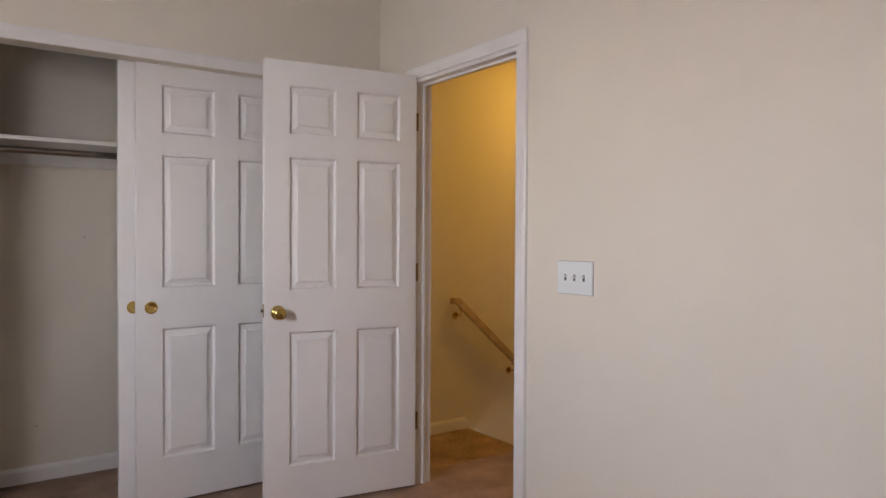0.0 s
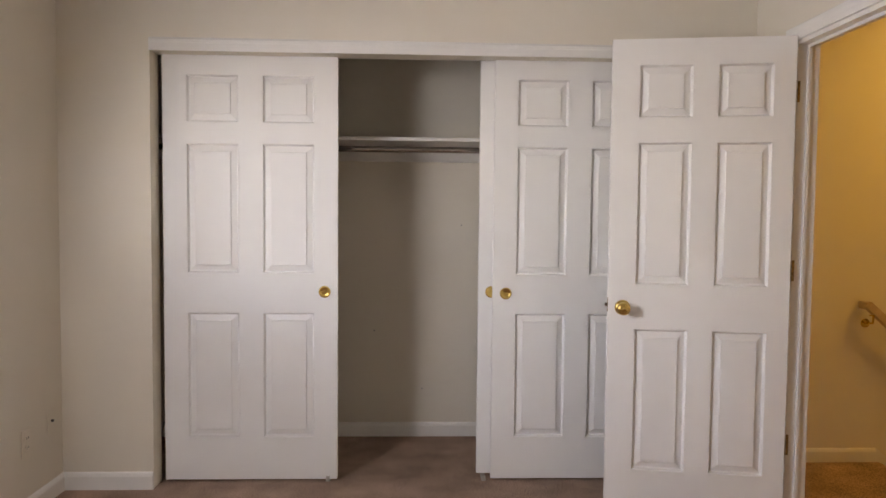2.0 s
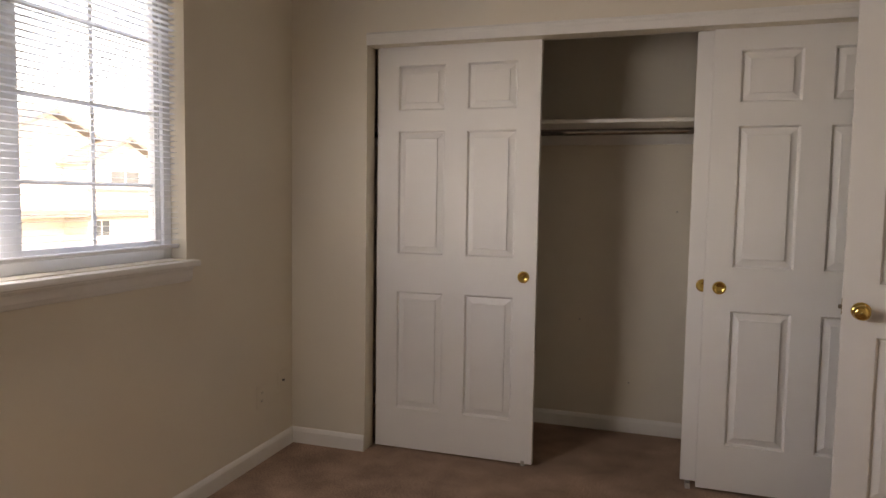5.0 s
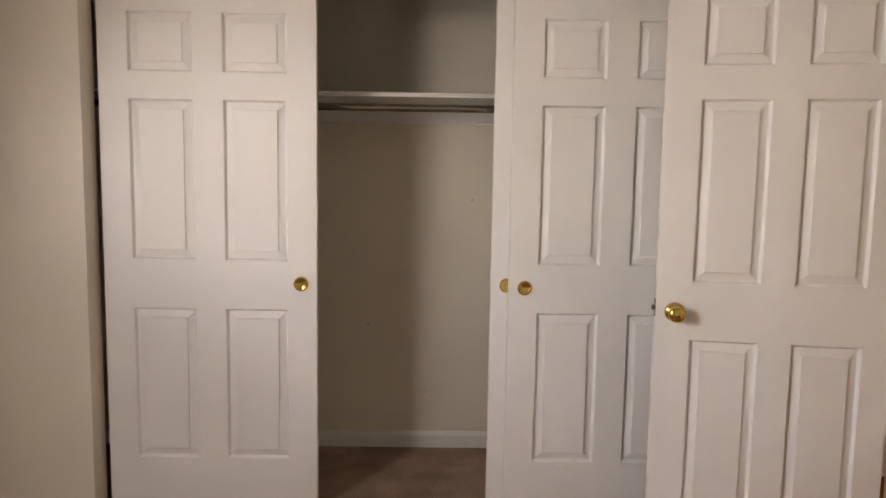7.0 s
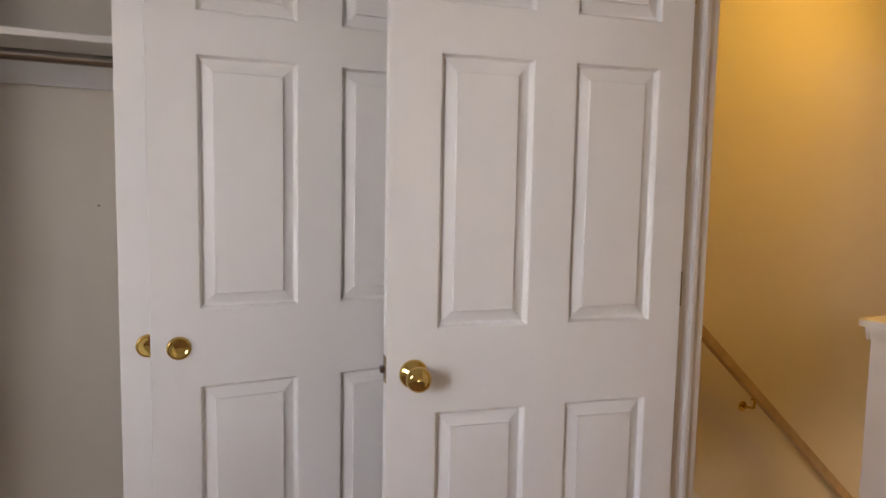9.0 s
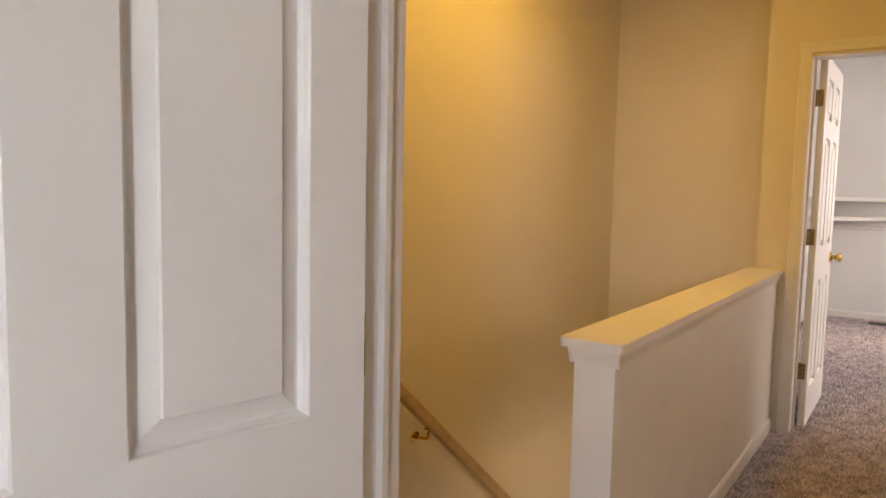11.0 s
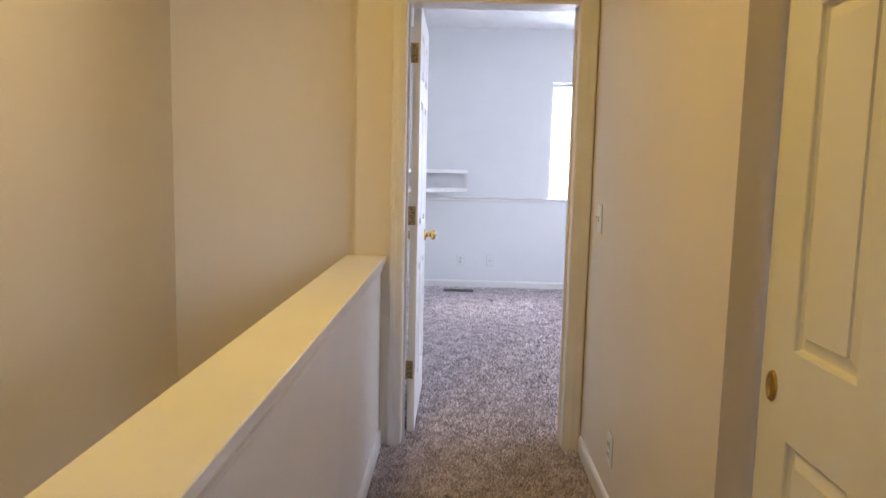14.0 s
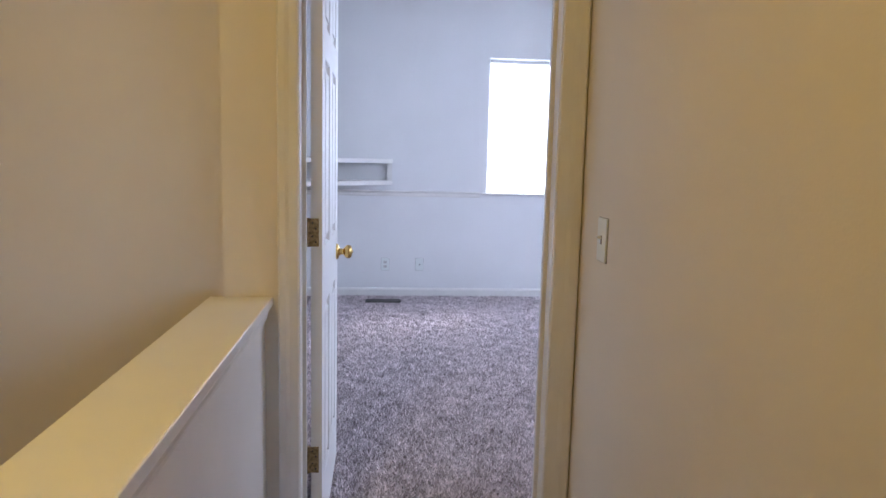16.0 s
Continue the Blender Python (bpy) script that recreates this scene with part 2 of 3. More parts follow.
def door_knob(o, x, z, t, key=True):
    """A round knob on both faces of the leaf."""
    for s in (-1, 1):
        k = part("door_knob", lathe([(0.001, 0), (0.033, 0), (0.033, 0.004), (0.029, 0.009), (0.017, 0.013), (0.013, 0.018), (0.0125, 0.028), (0.018, 0.033), (0.026, 0.040), (0.0285, 0.048), (0.027, 0.057), (0.021, 0.063), (0.012, 0.065), (0.001, 0.065)]),
                 M_BRASS, o, "polished brass door knob", m=pose(x, s * t / 2, z, 0, 0, 0 if s > 0 else 180))
        part("key_button", lathe([(0.001, 0.064), (0.008, 0.064), (0.0075, 0.068), (0.001, 0.0682)], 16), M_BRASS, k)
        bm = bmesh.new()
        box(bm, -0.0045, 0.0045, 0.068, 0.0695, -0.001, 0.001)
        part("key_slot", bm, M_DARK, k)


def finger_pull(o, x, z, y):
    """A round recessed cup pull on the face that looks to -y."""
    k = part("finger_pull", lathe([(0.001, -0.0006), (0.010, -0.0008), (0.016, -0.0018), (0.0205, -0.0045), (0.0225, -0.0062), (0.026, -0.0058), (0.0285, -0.003), (0.0285, 0.002), (0.001, 0.003)]), M_BRASS, o, "round brass finger pull", m=pose(x, y, z))
    return k


def hinge(o, x, y, z, label="worn brass butt hinge", m=None, flat="x"):
    """Knuckle at x, y; one flap lies on the leaf's edge."""
    h = part("hinge", cyl(bmesh.new(), (0, 0, -0.045), (0, 0, 0.045), 0.0065, seg=14), M_HINGE, o, label, m=pose(x, y, z))
    if flat == "x":
        part("hinge_flap", boxes((0.003, 0.0055, 0.002, 0.034, -0.044, 0.044)), M_HINGE, h)
    else:
        part("hinge_flap", boxes((-0.0022, 0.0006, -0.034, -0.002, -0.044, 0.044)), M_HINGE, h)
        bm = bmesh.new()
        for zz, yy in ((-0.03, -0.024), (-0.012, -0.014), (0.012, -0.024), (0.03, -0.014)):
            cyl(bm, (-0.0032, yy, zz), (-0.0008, yy, zz), 0.0032, seg=10)
        part("screw", bm, M_DARK, h)
    return h


# ---------------------------------------------------------------- setting: walls, floors, ceilings
XW, YC, XD, XH = -0.368, 3.728, 2.845, 2.937     # window wall, closet wall, door wall (two faces)
YS = -0.5                                        # south wall of the bedroom
CEIL = 2.80
CX0, CX1, CZ = 0.047, 2.47, 2.027                 # closet opening
CW = 0.10                                        # depth of the closet's front wall
YB = 4.50                                        # closet back wall
DY0, DY1, DZ = 2.606, 3.385, 2.03                # doorway of the bedroom
WY0, WY1, WZ0, WZ1 = 1.455, 2.905, 1.03, 2.16     # bedroom window
WT = 0.14
YN = 4.47                                        # stairwell's north wall
XE = 6.55                                        # stairwell's end wall
XF, XF2 = 6.22, 6.352                           # far door wall
FY0, FY1, FZ = 2.532, 3.288, 2.03
YR = 2.45                                       # hall's right wall
XB = 10.66
FL0, FL1 = 0.0, 3.748                             # far room side walls
H0, H1 = 3.388, 3.504                            # half wall faces
HX = 3.868
LAND = -0.15

solid("wall_west", boxes((XW - WT, XW, YS - .15, WY0, 0, CEIL), (XW - WT, XW, WY1, YB + .1, 0, CEIL), (XW - WT, XW, WY0, WY1, 0, WZ0), (XW - WT, XW, WY0, WY1, WZ1, CEIL)), M_WALL, "warm white painted wall with a window", "wall")
solid("wall_south", boxes((XW, XH, YS - .15, YS, 0, CEIL)), M_WALL, "plain warm white painted wall", "wall")
solid("wall_closet", boxes((XW, CX0, YC, YC + CW, 0, CEIL), (CX1, XD, YC, YC + CW, 0, CEIL), (CX0, CX1, YC, YC + 0.1, CZ, CEIL)), M_WALL, "warm white painted wall round a wide closet opening", "wall")
solid("wall_closet_back", boxes((XW, XD, YB, YB + .1, 0, CEIL)), M_WALL, "shaded painted back wall inside the closet", "wall")
solid("wall_door", boxes((XD, XH, YS, DY0, -0.6, CEIL), (XD, XH, DY1, YN, -0.6, CEIL), (XD, XH, DY0, DY1, DZ, CEIL)), M_WALL, "warm white painted wall with a doorway", "wall")
solid("wall_stair_north", boxes((XH, XE, YN, YN + .12, -3, CEIL)), M_WALL, "painted stairwell wall in warm lamp light", "wall")
solid("wall_stair_end", boxes((XE, XE + .1, 3.404, YN + .12, -3, CEIL), (XF2, XE, 3.404, H1, -.3, CEIL)), M_WALL, "painted end wall of the stairwell", "wall")
solid("wall_far_door", boxes((XF, XF2, 2.33, FY0, 0, CEIL), (XF, XF2, FY1, H1, 0, CEIL), (XF, XF2, FY0, FY1, FZ, CEIL)), M_WALL, "painted hall end wall with a doorway", "wall")
KX0, KX1, KY = 3.2, 4.622, 2.357
solid("wall_hall", boxes((KX1, XF, YR - .12, YR, 0, CEIL), (XH, KX0, YR - .12, YR, 0, CEIL), (KX0, KX1, YR - .12, YR, 2.05, CEIL)), M_WALL, "painted hall wall with a closet recess", "wall")
solid("wall_hall_closet", boxes((XH, KX1, 1.75, 1.85, 0, CEIL)), M_WALL, "plain back wall of the hall closet", "wall")
solid("wall_far", boxes((XB, XB + .14, FL0 - .1, 0.95, 0, CEIL), (XB, XB + .14, 2.06, FL1 + .1, 0, CEIL), (XB, XB + .14, 0.95, 2.06, 0, 1.0), (XB, XB + .14, 0.95, 2.06, 2.25, CEIL)), M_FARWALL, "white painted wall with a window", "wall")
solid("wall_far_left", boxes((XE + .1, XB, FL1, FL1 + .1, 0, CEIL)), M_FARWALL, "white painted side wall of the far room", "wall")
solid("wall_far_right", boxes((XF2, XB, FL0 - .1, FL0, 0, CEIL), (XF2 - .1, XF2, FL0, 2.33, 0, CEIL)), M_FARWALL, "white painted side wall of the far room", "wall")
solid("ceiling", boxes((XW - WT, XB + .14, YS - .15, YN + .12, CEIL, CEIL + .1)), M_CEIL, "white painted ceiling", "ceiling")

solid("floor", boxes((XW, 2.90, YS, YB, -.12, 0), (2.90, 3.6, YR - .12, H1, -.12, 0)), M_CARPET, "brown beige cut-pile carpet", "floor")
solid("floor_hall", boxes((3.6, XB, FL0, H1, -.12, 0), (2.90, 3.6, FL0, YR - .12, -.12, 0), (XF2, XB, H1, FL1, -.12, 0)), M_CARPET2, "grey beige shaggy carpet, base darkened for shade between the tufts", "floor")
solid("floor_landing", boxes((XH, 4.02, H1, YN, LAND - .1, LAND)), M_CARPET, "carpeted landing one step below the hall", "floor")
solid("floor_downstairs", boxes((3.0, XE, 0.9, YN, -2.95, -2.85)), M_CARPET, "carpet at the foot of the stairs", "floor")

# carpeted stairs going down beside the half wall
stairs = thing("stairs", None, "carpeted stairs going down beside the half wall", "stairs", "", "structure")
for k in range(10):
    part("step", boxes((4.02 + k * 0.24, 4.02 + (k + 1) * 0.24 + 0.03, H1 + .002, YN - .014, LAND - 0.2 * (k + 1) - .18, LAND - 0.2 * (k + 1)), bev=0.012), M_CARPET, stairs)
bm = bmesh.new()
v = [bm.verts.new(p) for p in ((4.00, YN - .013, LAND - .1), (4.00, YN - .013, LAND + .085), (6.5, YN - .013, LAND + .085 - 2.5 * .85), (6.5, YN - .013, LAND - .1 - 2.5 * .85))]
v2 = [bm.verts.new((p.co.x, YN, p.co.z)) for p in v]
bm.faces.new(v)
for k in range(4):
    bm.faces.new((v[k], v2[k], v2[(k + 1) % 4], v[(k + 1) % 4]))
solid("trim", bm, M_TRIM, "white sloping skirt board beside the stairs", "skirt board")
baseboard("-y", YN, XH, 4.00, LAND)

# half wall with its cap
solid("wall_half", boxes((HX, XF, H0, H1, -.3, 0.85)), M_TRIM, "low white painted half wall beside the stairs", "half wall")
solid("wall_downstairs", boxes((HX, 4.9, H0, H1, -2.85, -.301), (4.8, XE + .1, .9, 1.0, -2.85, -.12), (4.8, 4.9, 1.0, H0, -2.85, -.12), (XE, XE + .1, 1.0, 3.499, -2.85, -.12)), M_WALL, "plain painted walls round the space downstairs", "wall")


def rounded_board(x0, x1, y0, y1, z0, z1, rad):
    """A flat board whose two corners at x0 are rounded, with eased edges."""
    ring = [(x1, y0)]
    for k in range(6):
        a = radians(270 - 18 * k)
        ring.append((x0 + rad + rad * math.cos(a), y0 + rad + rad * math.sin(a)))
    for k in range(6):
        a = radians(180 - 18 * k)
        ring.append((x0 + rad + rad * math.cos(a), y1 - rad + rad * math.sin(a)))
    ring.append((x1, y1))
    bm = bmesh.new()
    lo = [bm.verts.new((x, y, z0)) for x, y in ring]
    hi = [bm.verts.new((x, y, z1)) for x, y in ring]
    n = len(ring)
    bm.faces.new(lo)
    top = bm.faces.new(hi)
    for k in range(n):
        bm.faces.new((lo[k], lo[(k + 1) % n], hi[(k + 1) % n], hi[k]))
    bmesh.ops.recalc_face_normals(bm, faces=bm.faces)
    bmesh.ops.bevel(bm, geom=list(top.edges), offset=.005, segments=3, affect="EDGES", profile=0.6)
    return bm


cap = thing("half_wall_cap", None, "cream painted wooden cap along the half wall", "cap", "", "structure")
part("cap_board", rounded_board(HX - .025, XF, H0 - .024, H1 + .042, 0.870, 0.894, .022), M_TRIM, cap)
NP = [(0, 0), (0.006, 0), (0.008, 0.012), (0.014, 0.030), (0.017, 0.046), (0, 0.046)]
part("cap_moulding", profile_run(NP, "x", HX - .014, XF, lambda u, w, t: (t, H0 - u, .826 + w)), M_TRIM, cap)
part("cap_moulding", profile_run(NP, "x", HX - .014, XF, lambda u, w, t: (t, H1 + u, .826 + w)), M_TRIM, cap)
part("cap_moulding", profile_run(NP, "y", H0 - .014, H1 + .014, lambda u, w, t: (HX - u, t, .826 + w)), M_TRIM, cap)
baseboard("-y", H0, HX, XF - .02)
baseboard("+y", YR, KX1, XF - .02)
baseboard("-y", YC, XW, CX0)
baseboard("+x", XW, YS, YC)
baseboard("-x", XD, YS, DY0 - .058)
baseboard("-y", YB, XW, XD)
baseboard("-x", XB, FL0, FL1)
baseboard("+y", YS, XW, XD)

# doorway linings and casings
jamb = thing("trim", None, "white painted door lining", "door lining", "", "structure")
part("jamb", boxes((XD, XH, DY1 - .018, DY1 + .002, 0, DZ)), M_TRIM, jamb)
part("jamb", boxes((XD, XH, DY0 - .002, DY0 + .018, 0, DZ)), M_TRIM, jamb)
part("head", boxes((XD, XH, DY0 + .018, DY1 - .018, DZ - .018, DZ + .002)), M_TRIM, jamb)
part("stop", boxes((XD + .04, XD + .052, DY1 - .030, DY1 - .018, 0, DZ - .018)), M_TRIM, jamb)
part("stop", boxes((XD + .04, XD + .052, DY0 + .018, DY0 + .030, 0, DZ - .018)), M_TRIM, jamb)
part("stop", boxes((XD + .04, XD + .052, DY0 + .030, DY1 - .030, DZ - .030, DZ - .018)), M_TRIM, jamb)
part("strike_plate", boxes((XD + .008, XD + .036, DY0 + .018, DY0 + .020, .89, .95)), M_HINGE, jamb)
for z in (0.325, 1.07, 1.818):
    part("hinge_flap", boxes((XD + .001, XD + .012, DY1 - .0195, DY1 - .0178, z - .044, z + .044)), M_HINGE, jamb, "worn brass hinge flap")
casing("-x", XD, DY0, DY1, DZ)
casing("+x", XH, DY0, DY1, DZ)
jamb2 = thing("trim", None, "white painted door lining", "door lining", "", "structure")
part("jamb", boxes((XF, XF2, FY1 - .002, FY1 + .016, 0, FZ)), M_TRIM, jamb2)
part("jamb", boxes((XF, XF2, FY0 - .016, FY0 + .002, 0, FZ)), M_TRIM, jamb2)
part("head", boxes((XF, XF2, FY0, FY1, FZ - .016, FZ + .002)), M_TRIM, jamb2)
part("stop", boxes((XF + .06, XF + .075, FY1 - .014, FY1 - .002, 0, FZ - .016)), M_TRIM, jamb2)
part("stop", boxes((XF + .06, XF + .075, FY0 + .002, FY0 + .014, 0, FZ - .016)), M_TRIM, jamb2)
casing("-x", XF, FY0, FY1, FZ, wl=0.060, wr=0.077)
casing("+x", XF2, FY0, FY1, FZ)

# ---------------------------------------------------------------- bedroom doors
ANG = 180 - 9.4
d1 = door("door_1", pose(2.829, 3.357, 0.012, 0, 0, ANG), 0.741, 0.113, 0.102, "white six-panel bedroom door standing open into the room", zc=(0.180, 0.795, 0.988, 1.594, 1.70, 1.92), hinge_stile=0.086)
door_knob(d1, 0.680, 0.888, 0.035)
for z in (0.313, 1.058, 1.806):
    hinge(d1, -0.006, -0.0215, z)
part("latch_plate", boxes((0.7405, 0.7425, -0.0125, 0.0125, 0.868, 0.928)), M_HINGE, d1, "brass latch plate")
part("latch_bolt", boxes((0.742, 0.753, -0.007, 0.007, 0.890, 0.906), bev=0.002), M_CHROME, d1)

Y1, Y2 = 3.828, 3.873
c1 = door("sliding_door", pose(0.072, Y1, 0.012), 0.817, 0.110, 0.113, "white six-panel sliding closet door with brass pull", t=0.034, h=2.02, kind="structure", category="sliding door")
finger_pull(c1, 0.817 - 0.061, 0.908, -0.017)
c2 = door("sliding_door", pose(1.633, Y1, 0.012), 0.817, 0.110, 0.113, "white six-panel sliding closet door overlapping another", t=0.034, h=2.02, kind="structure", category="sliding door")
finger_pull(c2, 0.062, 0.905, -0.017)
c3 = door("sliding_door", pose(1.567, Y2, 0.022), 0.817, 0.110, 0.113, "white six-panel sliding closet door slid behind another", t=0.034, h=2.02, kind="structure", category="sliding door")
finger_pull(c3, 0.062, 0.897, -0.017)
for cx in (0.845, 1.60):
    g = thing("door_guide", pose(cx, Y1, 0), "small plastic floor guide under the sliding closet doors", "door guide", "closet door guides")
    part("guide_base", boxes((-.012, .012, -.022, .075, 0, .005), bev=.002), M_STAIN, g)
    part("guide_fin", boxes((-.009, .009, -.0215, -.0185, .005, .026), bev=.001), M_STAIN, g)
tr = solid("trim", boxes((CX0, CX1, YC + .1, YC + .22, CZ + .025, CZ + .06)), M_VINYL, "white sliding door track behind the closet header", "door track")
ht = thing("trim", None, "white moulded fascia along the closet header", "fascia", "", "structure")
part("fascia", profile_run([(0, 0), (.005, 0), (.006, .003), (.006, .034), (.0075, .037), (.0075, .050), (.005, .054), (.002, .060), (0, .060)], "x", CX0 - .002, CX1 + .03, lambda u, w, t: (t, YC - u, CZ - .002 + w)), M_TRIM, ht)

# closet shelf and rod
sh = thing("closet_shelf", None, "white painted closet shelf on a wall cleat", "shelf")
part("shelf_board", boxes((XW, XD, YB - .36, YB, 1.677, 1.696), bev=.002), M_TRIM, sh)
part("cleat", boxes((XW, XD, YB - .019, YB, 1.595, 1.677)), M_TRIM, sh)
rod = thing("closet_rod", None, "shiny metal closet rod below the shelf", "closet rod")
part("rod", cyl(bmesh.new(), (XW, YB - .32, 1.635), (XD, YB - .32, 1.635), .016, seg=24), M_CHROME, rod)
part("rod_socket", cyl(bmesh.new(), (XW, YB - .32, 1.635), (XW + .01, YB - .32, 1.635), .03), M_CHROME, rod)
part("rod_socket", cyl(bmesh.new(), (XD - .01, YB - .32, 1.635), (XD, YB - .32, 1.635), .03), M_CHROME, rod)

# ---------------------------------------------------------------- plates on walls


def plate(name, m, w, h, label, category, kind, group="", paint=None):
    """Plate in its own x (across) and z (up), facing -y; paint: rolled over in the wall's colour."""
    o = thing(name, m, label, category, group)
    part("cover_plate", boxes((-w / 2, w / 2, -.006, 0, -h / 2, h / 2), bev=.003, seg=2), paint or M_PLATE, o)
    # thin grey rim stands in for the shade at the plate's edge
    if paint is None:
        part("edge_shade", boxes((-w / 2 - .0018, w / 2 + .0018, -.0015, 0, -h / 2 - .0018, h / 2 + .0018)), M_SHADE, o)
    if kind.startswith("switch"):
        n = int(kind[-1])
        for k in range(n):
            x = (k - (n - 1) / 2) * .046
            part("toggle_slot", boxes((x - .005, x + .005, -.0066, -.005, -.012, .012)), M_SLOT, o)
            t = part("toggle", boxes((-.004, .004, -.014, 0, -.004, .004), bev=.001), M_PLATE, o, m=pose(x, -.006, .004, 25 if k % 2 else -25))
    elif kind == "outlet":
        for z in (-.02, .02):
            r = part("receptacle", boxes((-.016, .016, -.0085, -.005, z - .014, z + .014), bev=.004, seg=2), paint or M_RECEPT, o)
            part("slot", boxes((-.008, -.006, -.0092, -.008, z - .003, z + .006), (.005, .008, -.0092, -.008, z - .003, z + .006)), M_SLOT, r)
    elif kind == "jack":
        part("jack", cyl(bmesh.new(), (0, -.014, 0), (0, -.004, 0), .006, seg=12), M_SLOT, o)
    return o


plate("light_switch", pose(XD, 2.285, 1.097, 0, 0, -90), .174, .122, "white triple toggle light switch beside the doorway", "light switch", "switch3")
plate("outlet", pose(XW, 3.432, .318, 0, 0, 90), .072, .116, "wall outlet painted over in the wall colour", "outlet", "outlet", "wall outlets", M_WALL)
plate("cable_jack", pose(XW, 3.625, .355, 0, 0, 90), .06, .10, "small plate painted over, with a dark cable jack", "cable jack", "jack", "", M_WALL)
plate("light_switch", pose(6.005, YR, 1.10, 0, 0, 180), .072, .118, "white single toggle switch on the hall wall", "light switch", "switch1")
plate("outlet", pose(5.62, YR, .262, 0, 0, 180), .072, .116, "white outlet low on the hall wall", "outlet", "outlet", "wall outlets")
plate("outlet", pose(XB, 3.005, .308, 0, 0, -90), .075, .118, "white duplex outlet on the far white wall", "outlet", "outlet", "wall outlets")
plate("cable_jack", pose(XB, 2.68, .309, 0, 0, -90), .075, .118, "white plate with a cable jack on the far wall", "cable jack", "jack")

# small marks on the closet's back wall
for mx, mz in ((1.52, 1.235), (1.30, 0.28), (1.02, 0.62)):
    tagged(new("wall_mark", mesh_of("wall_mark", boxes((mx - .004, mx + .004, YB - .0012, YB, mz - .004, mz + .004)), M_STAIN)), "small grey scuff mark on the closet wall", "mark", "closet wall marks")

# ---------------------------------------------------------------- bedroom window


def blind(name, m, w, h, tilt, label, pitch=.0215, sw=.025, bottom=.03):
    """Venetian blind: x across, z up from its lower edge, the room on -y."""
    o = thing(name, m, label, "window blind")
    part("headrail", boxes((0, w, -.02, .02, h - .035, h), bev=.003), M_VINYL, o)
    part("bottom_rail", boxes((0, w, -.012, .012, 0, .016), bev=.004), M_VINYL, o, "grey white bottom rail")
    bm = bmesh.new()
    n = 5
    pr = [((k / (n - 1) - .5) * sw, .0022 * (1 - (2 * k / (n - 1) - 1) ** 2)) for k in range(n)]
    c, s = math.cos(radians(tilt)), math.sin(radians(tilt))
    A = [bm.verts.new((.004, u * c - q * s, u * s + q * c)) for u, q in pr]
    B = [bm.verts.new((w - .004, u * c - q * s, u * s + q * c)) for u, q in pr]
    for k in range(n - 1):
        f = bm.faces.new((A[k], A[k + 1], B[k + 1], B[k]))
        f.smooth = True
    me = mesh_of("slat", bm, M_SLAT)
    z = .016 + pitch * .8
    while z < h - .04:
        part("slat", me, None, o, m=pose(0, 0, z))
        z += pitch
    for x in (.12, w - .12):
        part("ladder_cord", boxes((x - .0008, x + .0008, -.0135, -.012, .01, h - .03)), M_VINYL, o)
        part("ladder_cord", boxes((x - .0008, x + .0008, .012, .0135, .01, h - .03)), M_VINYL, o)
    return o


win = thing("window_1", None, "white vinyl sliding window with grid bars", "window", "", "structure")
xg = XW - .10
FW = .045
for nm, b in (("frame_side", (xg - .03, xg + .03, WY1 - FW, WY1, WZ0, WZ1)), ("frame_side", (xg - .03, xg + .03, WY0, WY0 + FW, WZ0, WZ1)),
              ("frame_sill", (xg - .03, xg + .03, WY0 + FW, WY1 - FW, WZ0, WZ0 + FW)), ("frame_head", (xg - .03, xg + .03, WY0 + FW, WY1 - FW, WZ1 - FW, WZ1))):
    part(nm, boxes(b, bev=.003), M_VINYL, win)
YM = 2.18
part("meeting_stile", boxes((xg - .02, xg + .028, YM - .028, YM + .028, WZ0 + FW, WZ1 - FW), bev=.003), M_VINYL, win)
for a, b in ((WY0 + FW, YM - .028), (YM + .028, WY1 - FW)):
    sash = part("sash", boxes((xg - .015, xg + .015, a, a + .03, WZ0 + FW, WZ1 - FW), (xg - .015, xg + .015, b - .03, b, WZ0 + FW, WZ1 - FW), (xg - .015, xg + .015, a + .03, b - .03, WZ0 + FW, WZ0 + FW + .03), (xg - .015, xg + .015, a + .03, b - .03, WZ1 - FW - .03, WZ1 - FW)), M_VINYL, win)
    pane = part("pane", boxes((xg - .002, xg + .002, a + .03, b - .03, WZ0 + FW + .03, WZ1 - FW - .03)), M_GLASS, sash)
    pane.visible_shadow = False
    mid = (a + b) / 2
    part("grid_bar", boxes((xg + .003, xg + .009, mid - .008, mid + .008, WZ0 + FW + .03, WZ1 - FW - .03)), M_VINYL, sash)
    for k in (1, 2, 3):
        zz = 1.045 + .276 * k
        part("grid_bar", boxes((xg + .0035, xg + .0085, a + .03, mid - .008, zz - .008, zz + .008), (xg + .0035, xg + .0085, mid + .008, b - .03, zz - .008, zz + .008)), M_VINYL, sash)
sill = thing("window_sill", None, "white painted window stool with an apron below", "window sill", "", "structure")
part("stool", boxes((XW - .09, XW + .045, WY0 - .035, WY1 + .035, WZ0 - .028, WZ0 - .004), bev=.006, seg=3), M_TRIM, sill)
part("apron", profile_run([(0, 0), (.008, .004), (.014, .02), (.014, .045), (.018, .055), (.018, .062), (0, .062)], "y", WY0 - .02, WY1 + .02, lambda u, w, t: (XW + u, t, WZ0 - .091 + w)), M_TRIM, sill)
blind("window_blind", pose(XW - .035, WY1 - .008, WZ0 + .045, 0, 0, -90), WY1 - WY0 - .016, WZ1 - WZ0 - .05, 4, "white venetian blind lowered with its slats open")

